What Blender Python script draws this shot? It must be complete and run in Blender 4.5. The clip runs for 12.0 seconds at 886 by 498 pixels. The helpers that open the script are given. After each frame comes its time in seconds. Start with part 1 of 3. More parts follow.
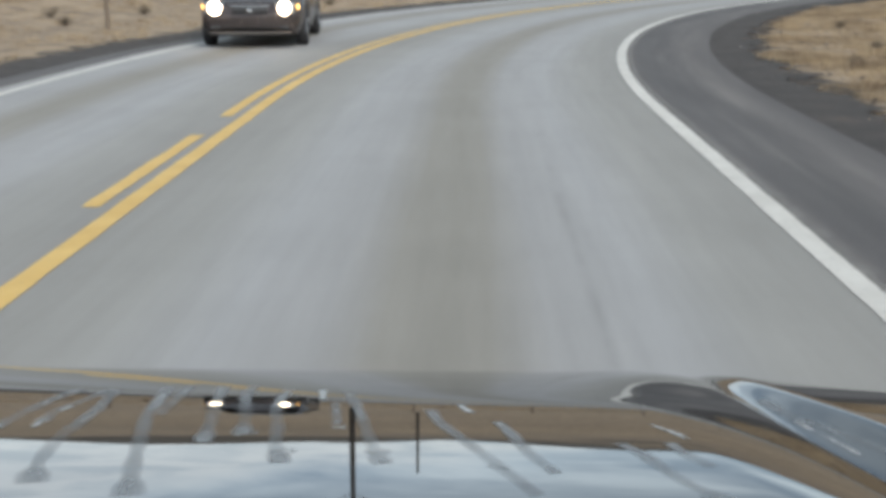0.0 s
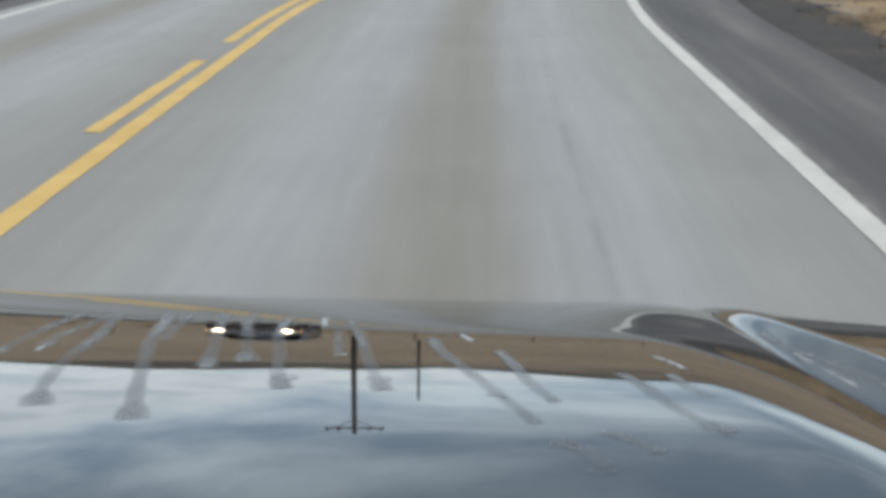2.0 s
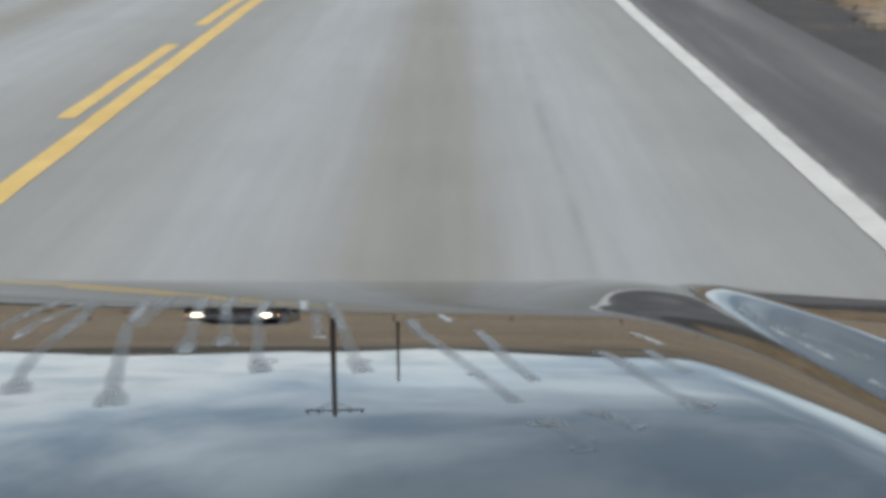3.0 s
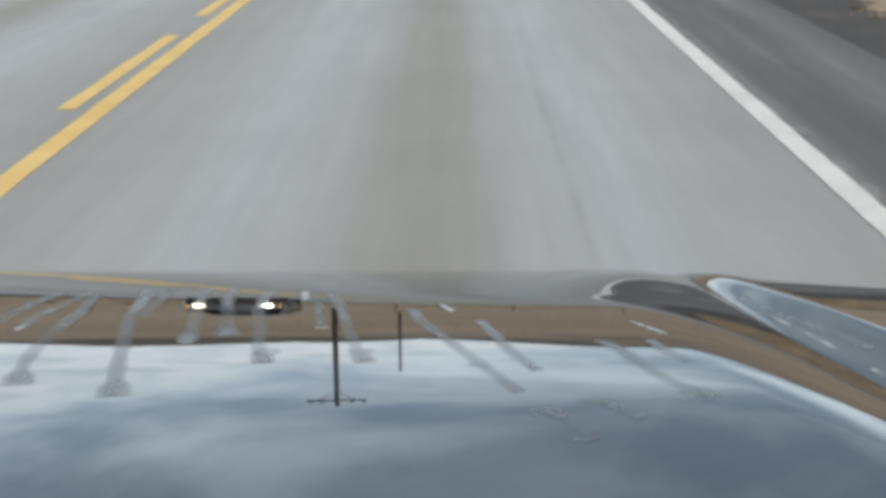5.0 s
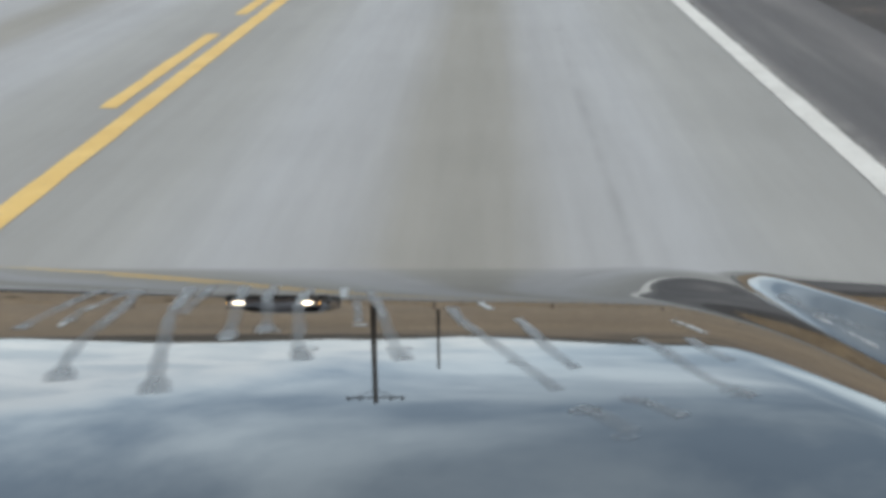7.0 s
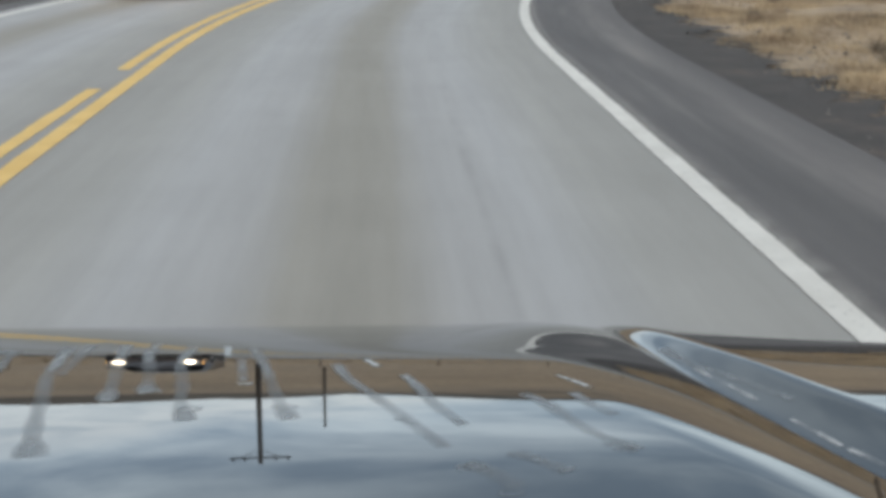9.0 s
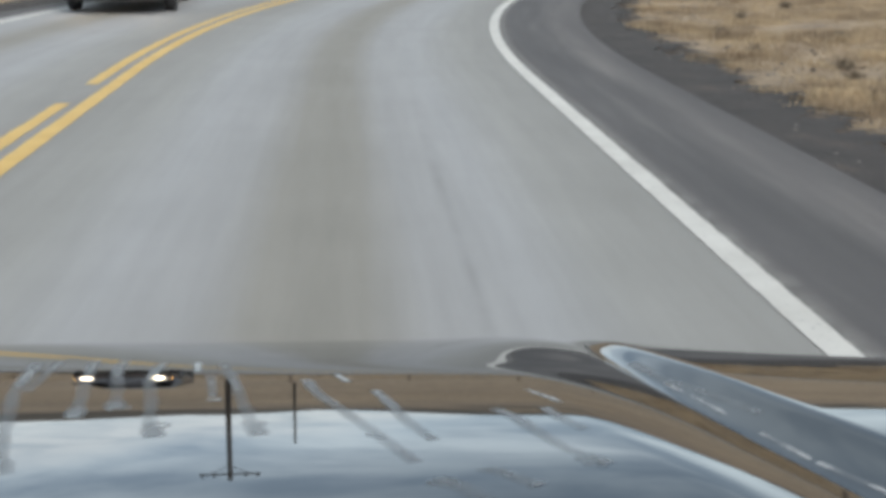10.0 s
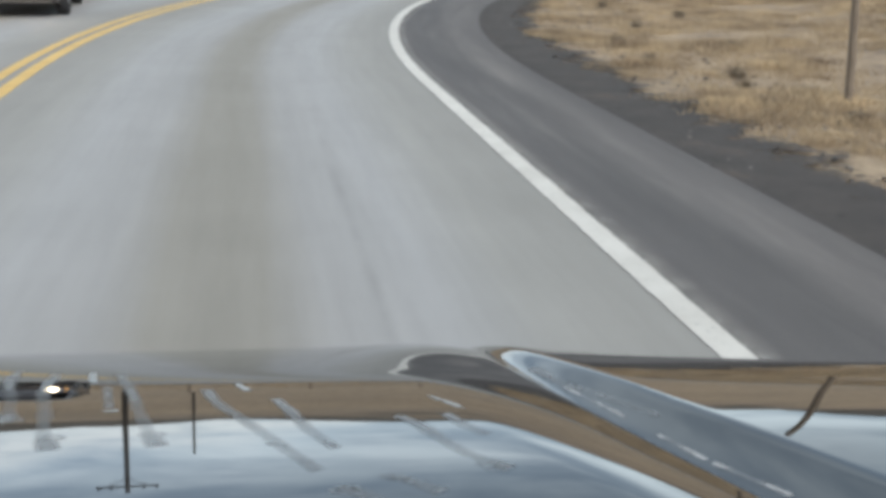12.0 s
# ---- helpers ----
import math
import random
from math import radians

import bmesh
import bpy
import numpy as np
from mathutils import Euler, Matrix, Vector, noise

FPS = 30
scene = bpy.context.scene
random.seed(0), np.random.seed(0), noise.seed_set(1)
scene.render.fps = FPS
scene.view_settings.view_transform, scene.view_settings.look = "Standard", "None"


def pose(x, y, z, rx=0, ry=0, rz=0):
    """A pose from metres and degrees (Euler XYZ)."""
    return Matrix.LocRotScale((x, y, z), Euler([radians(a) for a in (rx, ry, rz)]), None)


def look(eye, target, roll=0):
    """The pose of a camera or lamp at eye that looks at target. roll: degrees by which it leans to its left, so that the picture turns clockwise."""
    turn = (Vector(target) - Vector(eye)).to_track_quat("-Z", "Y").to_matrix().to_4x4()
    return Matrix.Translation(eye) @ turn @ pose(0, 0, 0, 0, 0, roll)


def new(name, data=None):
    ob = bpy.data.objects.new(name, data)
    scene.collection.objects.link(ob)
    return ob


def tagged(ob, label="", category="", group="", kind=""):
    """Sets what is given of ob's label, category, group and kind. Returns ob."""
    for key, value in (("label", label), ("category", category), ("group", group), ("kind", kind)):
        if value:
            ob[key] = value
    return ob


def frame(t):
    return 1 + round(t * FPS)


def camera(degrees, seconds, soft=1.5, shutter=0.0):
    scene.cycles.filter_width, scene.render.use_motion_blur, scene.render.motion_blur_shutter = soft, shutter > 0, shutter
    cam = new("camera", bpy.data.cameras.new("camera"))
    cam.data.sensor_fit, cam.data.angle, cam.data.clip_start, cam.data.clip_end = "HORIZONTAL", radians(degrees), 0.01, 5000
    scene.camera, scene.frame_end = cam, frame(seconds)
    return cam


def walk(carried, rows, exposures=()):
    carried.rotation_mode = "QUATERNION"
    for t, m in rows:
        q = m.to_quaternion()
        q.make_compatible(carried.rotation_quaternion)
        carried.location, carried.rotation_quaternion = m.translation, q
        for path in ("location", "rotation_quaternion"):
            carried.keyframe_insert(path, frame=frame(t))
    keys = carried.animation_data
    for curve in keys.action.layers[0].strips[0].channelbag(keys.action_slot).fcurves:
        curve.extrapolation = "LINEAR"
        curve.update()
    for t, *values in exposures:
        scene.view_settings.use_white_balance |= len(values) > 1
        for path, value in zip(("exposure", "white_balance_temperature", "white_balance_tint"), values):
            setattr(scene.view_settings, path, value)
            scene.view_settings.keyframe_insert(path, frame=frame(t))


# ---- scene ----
# ---------------------------------------------------------------- camera
cam = camera(40.0, 12.0, soft=4.4)
EYE = (0.0, 0.0, 1.55)
ROWS = [
    (0.0, 76.15, -0.01, 1.47), (0.5, 75.58, -0.38, 1.83), (1.0, 74.08, -1.20, 2.26), (1.5, 73.64, -0.63, 2.05),
    (2.0, 72.82, -0.57, 1.75), (2.5, 72.34, -0.17, 1.19), (3.0, 71.92, 0.05, 0.44), (5.0, 71.45, 0.25, 0.45),
    (5.5, 71.06, 0.32, 0.39), (6.0, 71.08, 0.62, 0.85), (6.5, 71.03, 0.79, 2.22), (8.5, 73.70, 0.12, -0.10),
    (9.0, 74.01, -0.57, -3.00), (9.5, 74.14, -0.82, -3.83), (10.0, 74.73, -0.89, -4.35), (10.5, 75.97, -1.35, -6.37),
    (11.0, 76.35, -1.98, -8.36), (11.5, 76.23, -2.08, -9.10), (12.0, 75.15, -1.78, -8.94),
]
walk(cam, [(t, pose(*EYE, rx, ry, rz)) for t, rx, ry, rz in ROWS],
     [(0.0, 1.88), (2.0, 1.89), (5.0, 1.99), (6.5, 1.98), (8.5, 1.82), (9.5, 1.83), (10.5, 2.0), (12.0, 2.02)])

# ---------------------------------------------------------------- world and sun
SUN_EL, SUN_AZ = radians(38), radians(150)
world = bpy.data.worlds.new("world")
scene.world = world
world.use_nodes = True
wn, wl = world.node_tree.nodes, world.node_tree.links
wn.clear()


def wnode(kind, **kw):
    n = wn.new(kind)
    for k, v in kw.items():
        n.inputs[k].default_value = v
    return n


sky = wn.new("ShaderNodeTexSky")
sky.sky_type, sky.sun_disc = "NISHITA", False
sky.sun_elevation, sky.sun_rotation = SUN_EL, SUN_AZ
wout = wn.new("ShaderNodeOutputWorld")
wbg = wnode("ShaderNodeBackground", Strength=0.10)
wco = wn.new("ShaderNodeTexCoord")
wsep = wn.new("ShaderNodeSeparateXYZ")
wl.new(wco.outputs["Generated"], wsep.inputs[0])


def wmath(op, a, b):
    n = wn.new("ShaderNodeMath")
    n.operation = op
    for i, v in enumerate((a, b)):
        if isinstance(v, (int, float)):
            n.inputs[i].default_value = v
        elif v is not None:
            wl.new(v, n.inputs[i])
    return n.outputs[0]


# a cloud deck seen in perspective: the direction divided by its height
up = wmath("ADD", wmath("MAXIMUM", wsep.outputs[2], 0.0), 0.10)
wcomb = wn.new("ShaderNodeCombineXYZ")
wl.new(wmath("DIVIDE", wsep.outputs[0], up), wcomb.inputs[0])
wl.new(wmath("DIVIDE", wsep.outputs[1], up), wcomb.inputs[1])
cloud = wnode("ShaderNodeTexNoise", Scale=0.8, Detail=7.0, Roughness=0.55, Distortion=0.35)
wl.new(wcomb.outputs[0], cloud.inputs["Vector"])
deck = wn.new("ShaderNodeValToRGB")
deck.color_ramp.elements[0].position, deck.color_ramp.elements[0].color = 0.42, (2.10, 2.60, 3.05, 1)
deck.color_ramp.elements[1].position, deck.color_ramp.elements[1].color = 0.58, (4.1, 4.65, 4.9, 1)
wl.new(cloud.outputs["Fac"], deck.inputs[0])
# thinner, brighter cloud low over the horizon
ragged = wmath("MULTIPLY", wmath("SUBTRACT", cloud.outputs["Fac"], 0.5), -0.22)
tilted = wmath("ADD", wmath("ADD", wsep.outputs[2], wmath("MULTIPLY", wsep.outputs[0], 0.23)), ragged)
low = wn.new("ShaderNodeMapRange")
low.inputs[1].default_value, low.inputs[2].default_value = 0.10, 0.155
low.inputs[3].default_value, low.inputs[4].default_value = 0.85, 0.0
wl.new(tilted, low.inputs[0])
bright = wn.new("ShaderNodeMixRGB")
wl.new(low.outputs[0], bright.inputs[0])
wl.new(deck.outputs[0], bright.inputs[1])
lumps = wnode("ShaderNodeTexNoise", Scale=2.3, Detail=8.0, Roughness=0.6, Distortion=0.5)
wl.new(wcomb.outputs[0], lumps.inputs["Vector"])
pale = wn.new("ShaderNodeValToRGB")
pale.color_ramp.elements[0].position, pale.color_ramp.elements[0].color = 0.40, (3.05, 3.35, 3.50, 1)
pale.color_ramp.elements[1].position, pale.color_ramp.elements[1].color = 0.54, (4.35, 4.50, 4.45, 1)
wl.new(lumps.outputs["Fac"], pale.inputs[0])
wl.new(pale.outputs[0], bright.inputs[2])
high = wn.new("ShaderNodeMapRange")
high.inputs[1].default_value, high.inputs[2].default_value = 0.14, 0.30
high.inputs[3].default_value, high.inputs[4].default_value = 1.0, 0.50
wl.new(tilted, high.inputs[0])
thick = wn.new("ShaderNodeMixRGB")
thick.blend_type, thick.inputs[0].default_value = "MULTIPLY", 1.0
wl.new(bright.outputs[0], thick.inputs[1])
wl.new(high.outputs[0], thick.inputs[2])
mixsky = wn.new("ShaderNodeMixRGB")
mixsky.inputs[0].default_value = 0.9
wl.new(sky.outputs[0], mixsky.inputs[1])
wl.new(thick.outputs[0], mixsky.inputs[2])
wl.new(mixsky.outputs[0], wbg.inputs[0])
wl.new(wbg.outputs[0], wout.inputs[0])

sun = new("sun", bpy.data.lights.new("sun", "SUN"))
sun.data.energy, sun.data.angle, sun.data.color = 0.8, radians(18), (1.0, 0.96, 0.9)
sun_dir = Vector((math.sin(SUN_AZ) * math.cos(SUN_EL), math.cos(SUN_AZ) * math.cos(SUN_EL), math.sin(SUN_EL)))
sun.matrix_world = look(sun_dir * 100, (0, 0, 0))


# ---------------------------------------------------------------- materials
def material(name, base=(0.5, 0.5, 0.5), rough=0.8, metal=0.0):
    m = bpy.data.materials.new(name)
    m.use_nodes = True
    b = m.node_tree.nodes["Principled BSDF"]
    b.inputs["Base Color"].default_value = (*base, 1)
    b.inputs["Roughness"].default_value = rough
    b.inputs["Metallic"].default_value = metal
    return m


class Net:
    """Short hand for the nodes of one material."""

    def __init__(self, m):
        self.t, self.n, self.l = m.node_tree, m.node_tree.nodes, m.node_tree.links
        self.b = self.n["Principled BSDF"]

    def coords(self, which, scale=(1, 1, 1)):
        c = self.n.new("ShaderNodeTexCoord")
        mp = self.n.new("ShaderNodeMapping")
        mp.inputs["Scale"].default_value = scale
        self.l.new(c.outputs[which], mp.inputs[0])
        return mp.outputs[0]

    def noise(self, vec, scale, detail=5.0, rough=0.6, distortion=0.0):
        t = self.n.new("ShaderNodeTexNoise")
        t.inputs["Scale"].default_value, t.inputs["Detail"].default_value = scale, detail
        t.inputs["Roughness"].default_value, t.inputs["Distortion"].default_value = rough, distortion
        if vec is not None:
            self.l.new(vec, t.inputs["Vector"])
        return t.outputs["Fac"]

    def ramp(self, fac, stops):
        r = self.n.new("ShaderNodeValToRGB")
        while len(r.color_ramp.elements) < len(stops):
            r.color_ramp.elements.new(0.5)
        for e, (p, c) in zip(r.color_ramp.elements, stops):
            e.position, e.color = p, (*c, 1) if len(c) == 3 else c
        self.l.new(fac, r.inputs[0])
        return r.outputs[0]

    def mix(self, fac, a, b, mode="MIX"):
        x = self.n.new("ShaderNodeMixRGB")
        x.blend_type = mode
        for i, v in enumerate((fac, a, b)):
            if isinstance(v, (int, float)):
                x.inputs[i].default_value = v
            elif isinstance(v, tuple):
                x.inputs[i].default_value = (*v, 1)
            else:
                self.l.new(v, x.inputs[i])
        return x.outputs[0]

    def math(self, op, a, b=0.0):
        x = self.n.new("ShaderNodeMath")
        x.operation = op
        for i, v in enumerate((a, b)):
            if isinstance(v, (int, float)):
                x.inputs[i].default_value = v
            else:
                self.l.new(v, x.inputs[i])
        return x.outputs[0]

    def out(self, colour=None, rough=None, bump=None, strength=0.3, distance=0.01):
        if colour is not None:
            self.l.new(colour, self.b.inputs["Base Color"])
        if rough is not None:
            self.l.new(rough, self.b.inputs["Roughness"])
        if bump is not None:
            bp = self.n.new("ShaderNodeBump")
            bp.inputs["Strength"].default_value, bp.inputs["Distance"].default_value = strength, distance
            self.l.new(bump, bp.inputs["Height"])
            self.l.new(bp.outputs[0], self.b.inputs["Normal"])


def lane_asphalt():
    """Worn pale asphalt: polished wheel tracks, an oily strip between them, streaks along the lane."""
    m = material("lane_asphalt", rough=0.72)
    k = Net(m)
    uv = k.n.new("ShaderNodeUVMap")
    sep = k.n.new("ShaderNodeSeparateXYZ")
    k.l.new(uv.outputs[0], sep.inputs[0])
    mp = k.n.new("ShaderNodeMapping")
    mp.inputs["Scale"].default_value = (1.0, 0.05, 1.0)
    k.l.new(uv.outputs[0], mp.inputs[0])
    wob = k.noise(mp.outputs[0], 1.2, 3.0)
    lat = k.math("ADD", sep.outputs[0], k.math("MULTIPLY", k.math("SUBTRACT", wob, 0.5), 0.35))
    off = k.math("ABSOLUTE", k.math("SUBTRACT", k.math("ABSOLUTE", k.math("ADD", lat, 2.2)), 2.05))
    bands = k.ramp(k.math("DIVIDE", off, 2.0), [
        (0.0, (0.212, 0.198, 0.172)), (0.10, (0.224, 0.210, 0.185)), (0.22, (0.270, 0.264, 0.259)),
        (0.46, (0.292, 0.289, 0.288)), (0.68, (0.259, 0.252, 0.237)), (0.86, (0.233, 0.225, 0.209)), (1.0, (0.228, 0.220, 0.205))])
    streak = k.noise(mp.outputs[0], 7.0, 6.0, 0.65)
    c = k.mix(0.38, bands, k.ramp(streak, [(0.3, (0.80, 0.80, 0.80)), (0.7, (1.16, 1.16, 1.17))]), "MULTIPLY")
    stain = k.noise(k.coords("Object"), 0.7, 4.0)
    c = k.mix(0.5, c, k.ramp(stain, [(0.3, (0.88, 0.88, 0.87)), (0.7, (1.08, 1.08, 1.08))]), "MULTIPLY")
    grain = k.noise(k.coords("Object"), 160.0, 3.0, 0.7)
    c = k.mix(0.35, c, k.ramp(grain, [(0.3, (0.75, 0.75, 0.75)), (0.7, (1.2, 1.2, 1.2))]), "MULTIPLY")
    k.out(c, None, grain, 0.25, 0.004)
    return m


def dark_asphalt():
    m = material("shoulder_asphalt", rough=0.85)
    k = Net(m)
    uv = k.n.new("ShaderNodeUVMap")
    mp = k.n.new("ShaderNodeMapping")
    mp.inputs["Scale"].default_value = (1.0, 0.08, 1.0)
    k.l.new(uv.outputs[0], mp.inputs[0])
    streak = k.noise(mp.outputs[0], 3.0, 6.0, 0.6)
    c = k.ramp(streak, [(0.25, (0.062, 0.058, 0.058)), (0.55, (0.090, 0.084, 0.083)), (0.8, (0.132, 0.123, 0.118))])
    sep = k.n.new("ShaderNodeSeparateXYZ")
    k.l.new(uv.outputs[0], sep.inputs[0])
    lat = k.math("ADD", k.math("DIVIDE", k.math("SUBTRACT", sep.outputs[0], 1.86), 1.36), k.math("MULTIPLY", k.math("SUBTRACT", streak, 0.5), 0.35))
    c = k.mix(0.8, c, k.ramp(lat, [(0.0, (1.0, 1.0, 1.0)), (0.35, (0.88, 0.88, 0.88)), (0.72, (1.32, 1.29, 1.25)), (0.98, (0.92, 0.90, 0.88))]), "MULTIPLY")
    grain = k.noise(k.coords("Object"), 120.0, 3.0, 0.7)
    c = k.mix(0.5, c, k.ramp(grain, [(0.3, (0.7, 0.7, 0.7)), (0.7, (1.3, 1.3, 1.3))]), "MULTIPLY")
    k.out(c, None, grain, 0.4, 0.006)
    return m


def gravel_material():
    m = material("gravel", rough=0.95)
    k = Net(m)
    v = k.coords("Object")
    big, fine = k.noise(v, 1.6, 5.0), k.noise(v, 55.0, 4.0, 0.7)
    c = k.ramp(big, [(0.3, (0.034, 0.030, 0.028)), (0.6, (0.054, 0.046, 0.042)), (0.8, (0.10, 0.076, 0.057))])
    c = k.mix(0.6, c, k.ramp(fine, [(0.3, (0.55, 0.55, 0.55)), (0.7, (1.45, 1.45, 1.45))]), "MULTIPLY")
    k.out(c, None, fine, 0.7, 0.02)
    sep = k.n.new("ShaderNodeSeparateXYZ")
    k.l.new(k.n.new("ShaderNodeUVMap").outputs[0], sep.inputs[0])
    away = k.math("SUBTRACT", k.math("ABSOLUTE", k.math("ADD", sep.outputs[0], 1.36)), 4.95)
    patchy = k.math("MULTIPLY", k.math("SUBTRACT", k.noise(v, 2.2, 6.0, 0.7), 0.5), 2.6)
    k.l.new(k.ramp(k.math("SUBTRACT", 1.0, k.math("ADD", away, patchy)), [(0.30, (0, 0, 0)), (0.62, (1, 1, 1))]), k.b.inputs["Alpha"])
    return m


def paint(name, a, b, worn):
    """Road paint, worn through to the asphalt in small flakes."""
    m = material(name, rough=0.6)
    k = Net(m)
    v = k.coords("Object")
    tone, wear = k.noise(v, 2.5, 5.0), k.noise(v, 22.0, 6.0, 0.75)
    c = k.ramp(tone, [(0.3, a), (0.7, b)])
    c = k.mix(k.ramp(wear, [(0.30, (1, 1, 1)), (0.42, (0, 0, 0))]), c, worn)
    k.out(c, None, wear, 0.15, 0.003)
    return m


def ground_material():
    m = material("dry_ground", rough=0.95)
    k = Net(m)
    v = k.coords("Object")
    far, mid, fine = k.noise(v, 0.035, 6.0), k.noise(v, 1.5, 6.0, 0.65), k.noise(v, 14.0, 5.0, 0.7)
    c = k.ramp(mid, [(0.28, (0.135, 0.103, 0.080)), (0.48, (0.30, 0.230, 0.160)), (0.72, (0.44, 0.345, 0.238))])
    c = k.mix(0.75, c, k.ramp(far, [(0.35, (0.74, 0.72, 0.71)), (0.65, (1.16, 1.11, 1.04))]), "MULTIPLY")
    c = k.mix(0.5, c, k.ramp(fine, [(0.3, (0.6, 0.6, 0.6)), (0.7, (1.35, 1.35, 1.35))]), "MULTIPLY")
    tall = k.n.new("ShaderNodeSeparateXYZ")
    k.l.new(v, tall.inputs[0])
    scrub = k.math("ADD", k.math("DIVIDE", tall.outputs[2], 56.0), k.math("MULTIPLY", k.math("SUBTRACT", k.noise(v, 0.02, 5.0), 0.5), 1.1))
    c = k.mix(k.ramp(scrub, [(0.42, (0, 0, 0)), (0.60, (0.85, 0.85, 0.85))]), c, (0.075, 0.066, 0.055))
    k.out(c, None, fine, 0.8, 0.05)
    return m


def grass_material():
    m = material("dry_grass", rough=0.8)
    k = Net(m)
    g = k.n.new("ShaderNodeNewGeometry")
    c = k.ramp(g.outputs["Random Per Island"], [(0.0, (0.405, 0.315, 0.208)), (0.5, (0.47, 0.375, 0.250)), (1.0, (0.55, 0.44, 0.30))])
    clump = k.noise(k.coords("Object"), 1.15, 5.0, 0.62)
    c = k.mix(0.85, c, k.ramp(clump, [(0.34, (0.42, 0.38, 0.39)), (0.47, (0.78, 0.75, 0.75)), (0.66, (1.2, 1.16, 1.1))]), "MULTIPLY")
    k.out(c)
    thin, both = k.n.new("ShaderNodeBsdfTranslucent"), k.n.new("ShaderNodeMixShader")
    k.l.new(c, thin.inputs["Color"])
    both.inputs[0].default_value = 0.45
    k.l.new(k.b.outputs[0], both.inputs[1])
    k.l.new(thin.outputs[0], both.inputs[2])
    k.l.new(both.outputs[0], k.n["Material Output"].inputs["Surface"])
    return m


def car_paint():
    """Silver-blue lacquer, a little dusty."""
    m = material("silver_blue_lacquer", (0.30, 0.32, 0.34), 0.04, 1.0)
    k = Net(m)
    v = k.coords("Object")
    dust = k.noise(v, 9.0, 6.0, 0.65)
    c = k.ramp(dust, [(0.3, (0.148, 0.156, 0.164)), (0.75, (0.172, 0.179, 0.186))])
    k.out(c, k.ramp(dust, [(0.3, (0.01, 0.01, 0.01)), (0.8, (0.03, 0.03, 0.03))]))
    return m


M_LANE, M_SHOULDER, M_GRAVEL, M_GROUND, M_GRASS = lane_asphalt(), dark_asphalt(), gravel_material(), ground_material(), grass_material()
M_YELLOW = paint("yellow_road_paint", (0.50, 0.31, 0.075), (0.60, 0.40, 0.12), (0.28, 0.21, 0.11))
M_WHITE = paint("white_road_paint", (0.44, 0.42, 0.385), (0.56, 0.54, 0.50), (0.22, 0.215, 0.21))
M_FADED = material("faded_white_paint", (0.42, 0.40, 0.37), 0.7)
k = Net(M_FADED)
flake = k.math("ADD", k.noise(k.coords("Object"), 5.0, 5.0, 0.7), k.math("MULTIPLY", k.math("SUBTRACT", k.noise(k.coords("Object"), 40.0, 4.0, 0.7), 0.5), 0.5))
wide = k.n.new("ShaderNodeSeparateXYZ")
k.l.new(k.n.new("ShaderNodeUVMap").outputs[0], wide.inputs[0])
fall = k.math("MAXIMUM", k.math("SUBTRACT", 1.0, k.math("DIVIDE", k.math("SUBTRACT", wide.outputs[0], 1.89), 0.15)), 0.0)
k.l.new(k.math("MULTIPLY", fall, k.ramp(flake, [(0.36, (0.10, 0.10, 0.10)), (0.64, (0.62, 0.62, 0.62))])), k.b.inputs["Alpha"])
M_SEAM = material("dark_seam", (0.075, 0.072, 0.07), 0.85)
k = Net(M_SEAM)
across = k.n.new("ShaderNodeSeparateXYZ")
k.l.new(k.n.new("ShaderNodeUVMap").outputs[0], across.inputs[0])
mid = k.math("SUBTRACT", 1.0, k.math("MULTIPLY", k.math("ABSOLUTE", k.math("SUBTRACT", across.outputs[0], 0.55)), 22.0))
gaps = k.ramp(k.noise(k.coords("Object"), 1.1, 5.0, 0.65), [(0.42, (0.0, 0.0, 0.0)), (0.66, (0.12, 0.12, 0.12))])
k.l.new(k.math("MULTIPLY", gaps, k.math("MAXIMUM", mid, 0.0)), k.b.inputs["Alpha"])
M_CAR = car_paint()
M_STONE = material("stone", rough=0.9)
k = Net(M_STONE)
k.out(k.ramp(k.n.new("ShaderNodeNewGeometry").outputs["Random Per Island"], [(0.0, (0.04, 0.036, 0.034)), (0.8, (0.10, 0.088, 0.08)), (1.0, (0.30, 0.27, 0.24))]))
M_SAGE = material("dry_leaves", rough=0.85)
k = Net(M_SAGE)
k.out(k.ramp(k.n.new("ShaderNodeNewGeometry").outputs["Random Per Island"], [(0.0, (0.10, 0.078, 0.055)), (0.6, (0.20, 0.155, 0.108)), (1.0, (0.33, 0.26, 0.18))]))
M_BLACK = material("black_rubber", (0.02, 0.02, 0.022), 0.7)
M_RIM = material("alloy", (0.55, 0.55, 0.56), 0.3, 0.9)


def wood_material():
    m = material("weathered_wood", rough=0.9)
    k = Net(m)
    n = k.noise(k.coords("Object", (9, 9, 0.8)), 4.0, 6.0, 0.7)
    k.out(k.ramp(n, [(0.3, (0.030, 0.028, 0.027)), (0.7, (0.085, 0.075, 0.066))]), None, n, 0.6, 0.01)
    return m


M_WOOD = wood_material()
M_POST = material("pale_weathered_wood", rough=0.9)
k = Net(M_POST)
gr_ = k.noise(k.coords("Object", (12, 12, 1.0)), 5.0, 6.0, 0.7)
k.out(k.ramp(gr_, [(0.3, (0.10, 0.078, 0.058)), (0.7, (0.24, 0.19, 0.145))]), None, gr_, 0.6, 0.008)


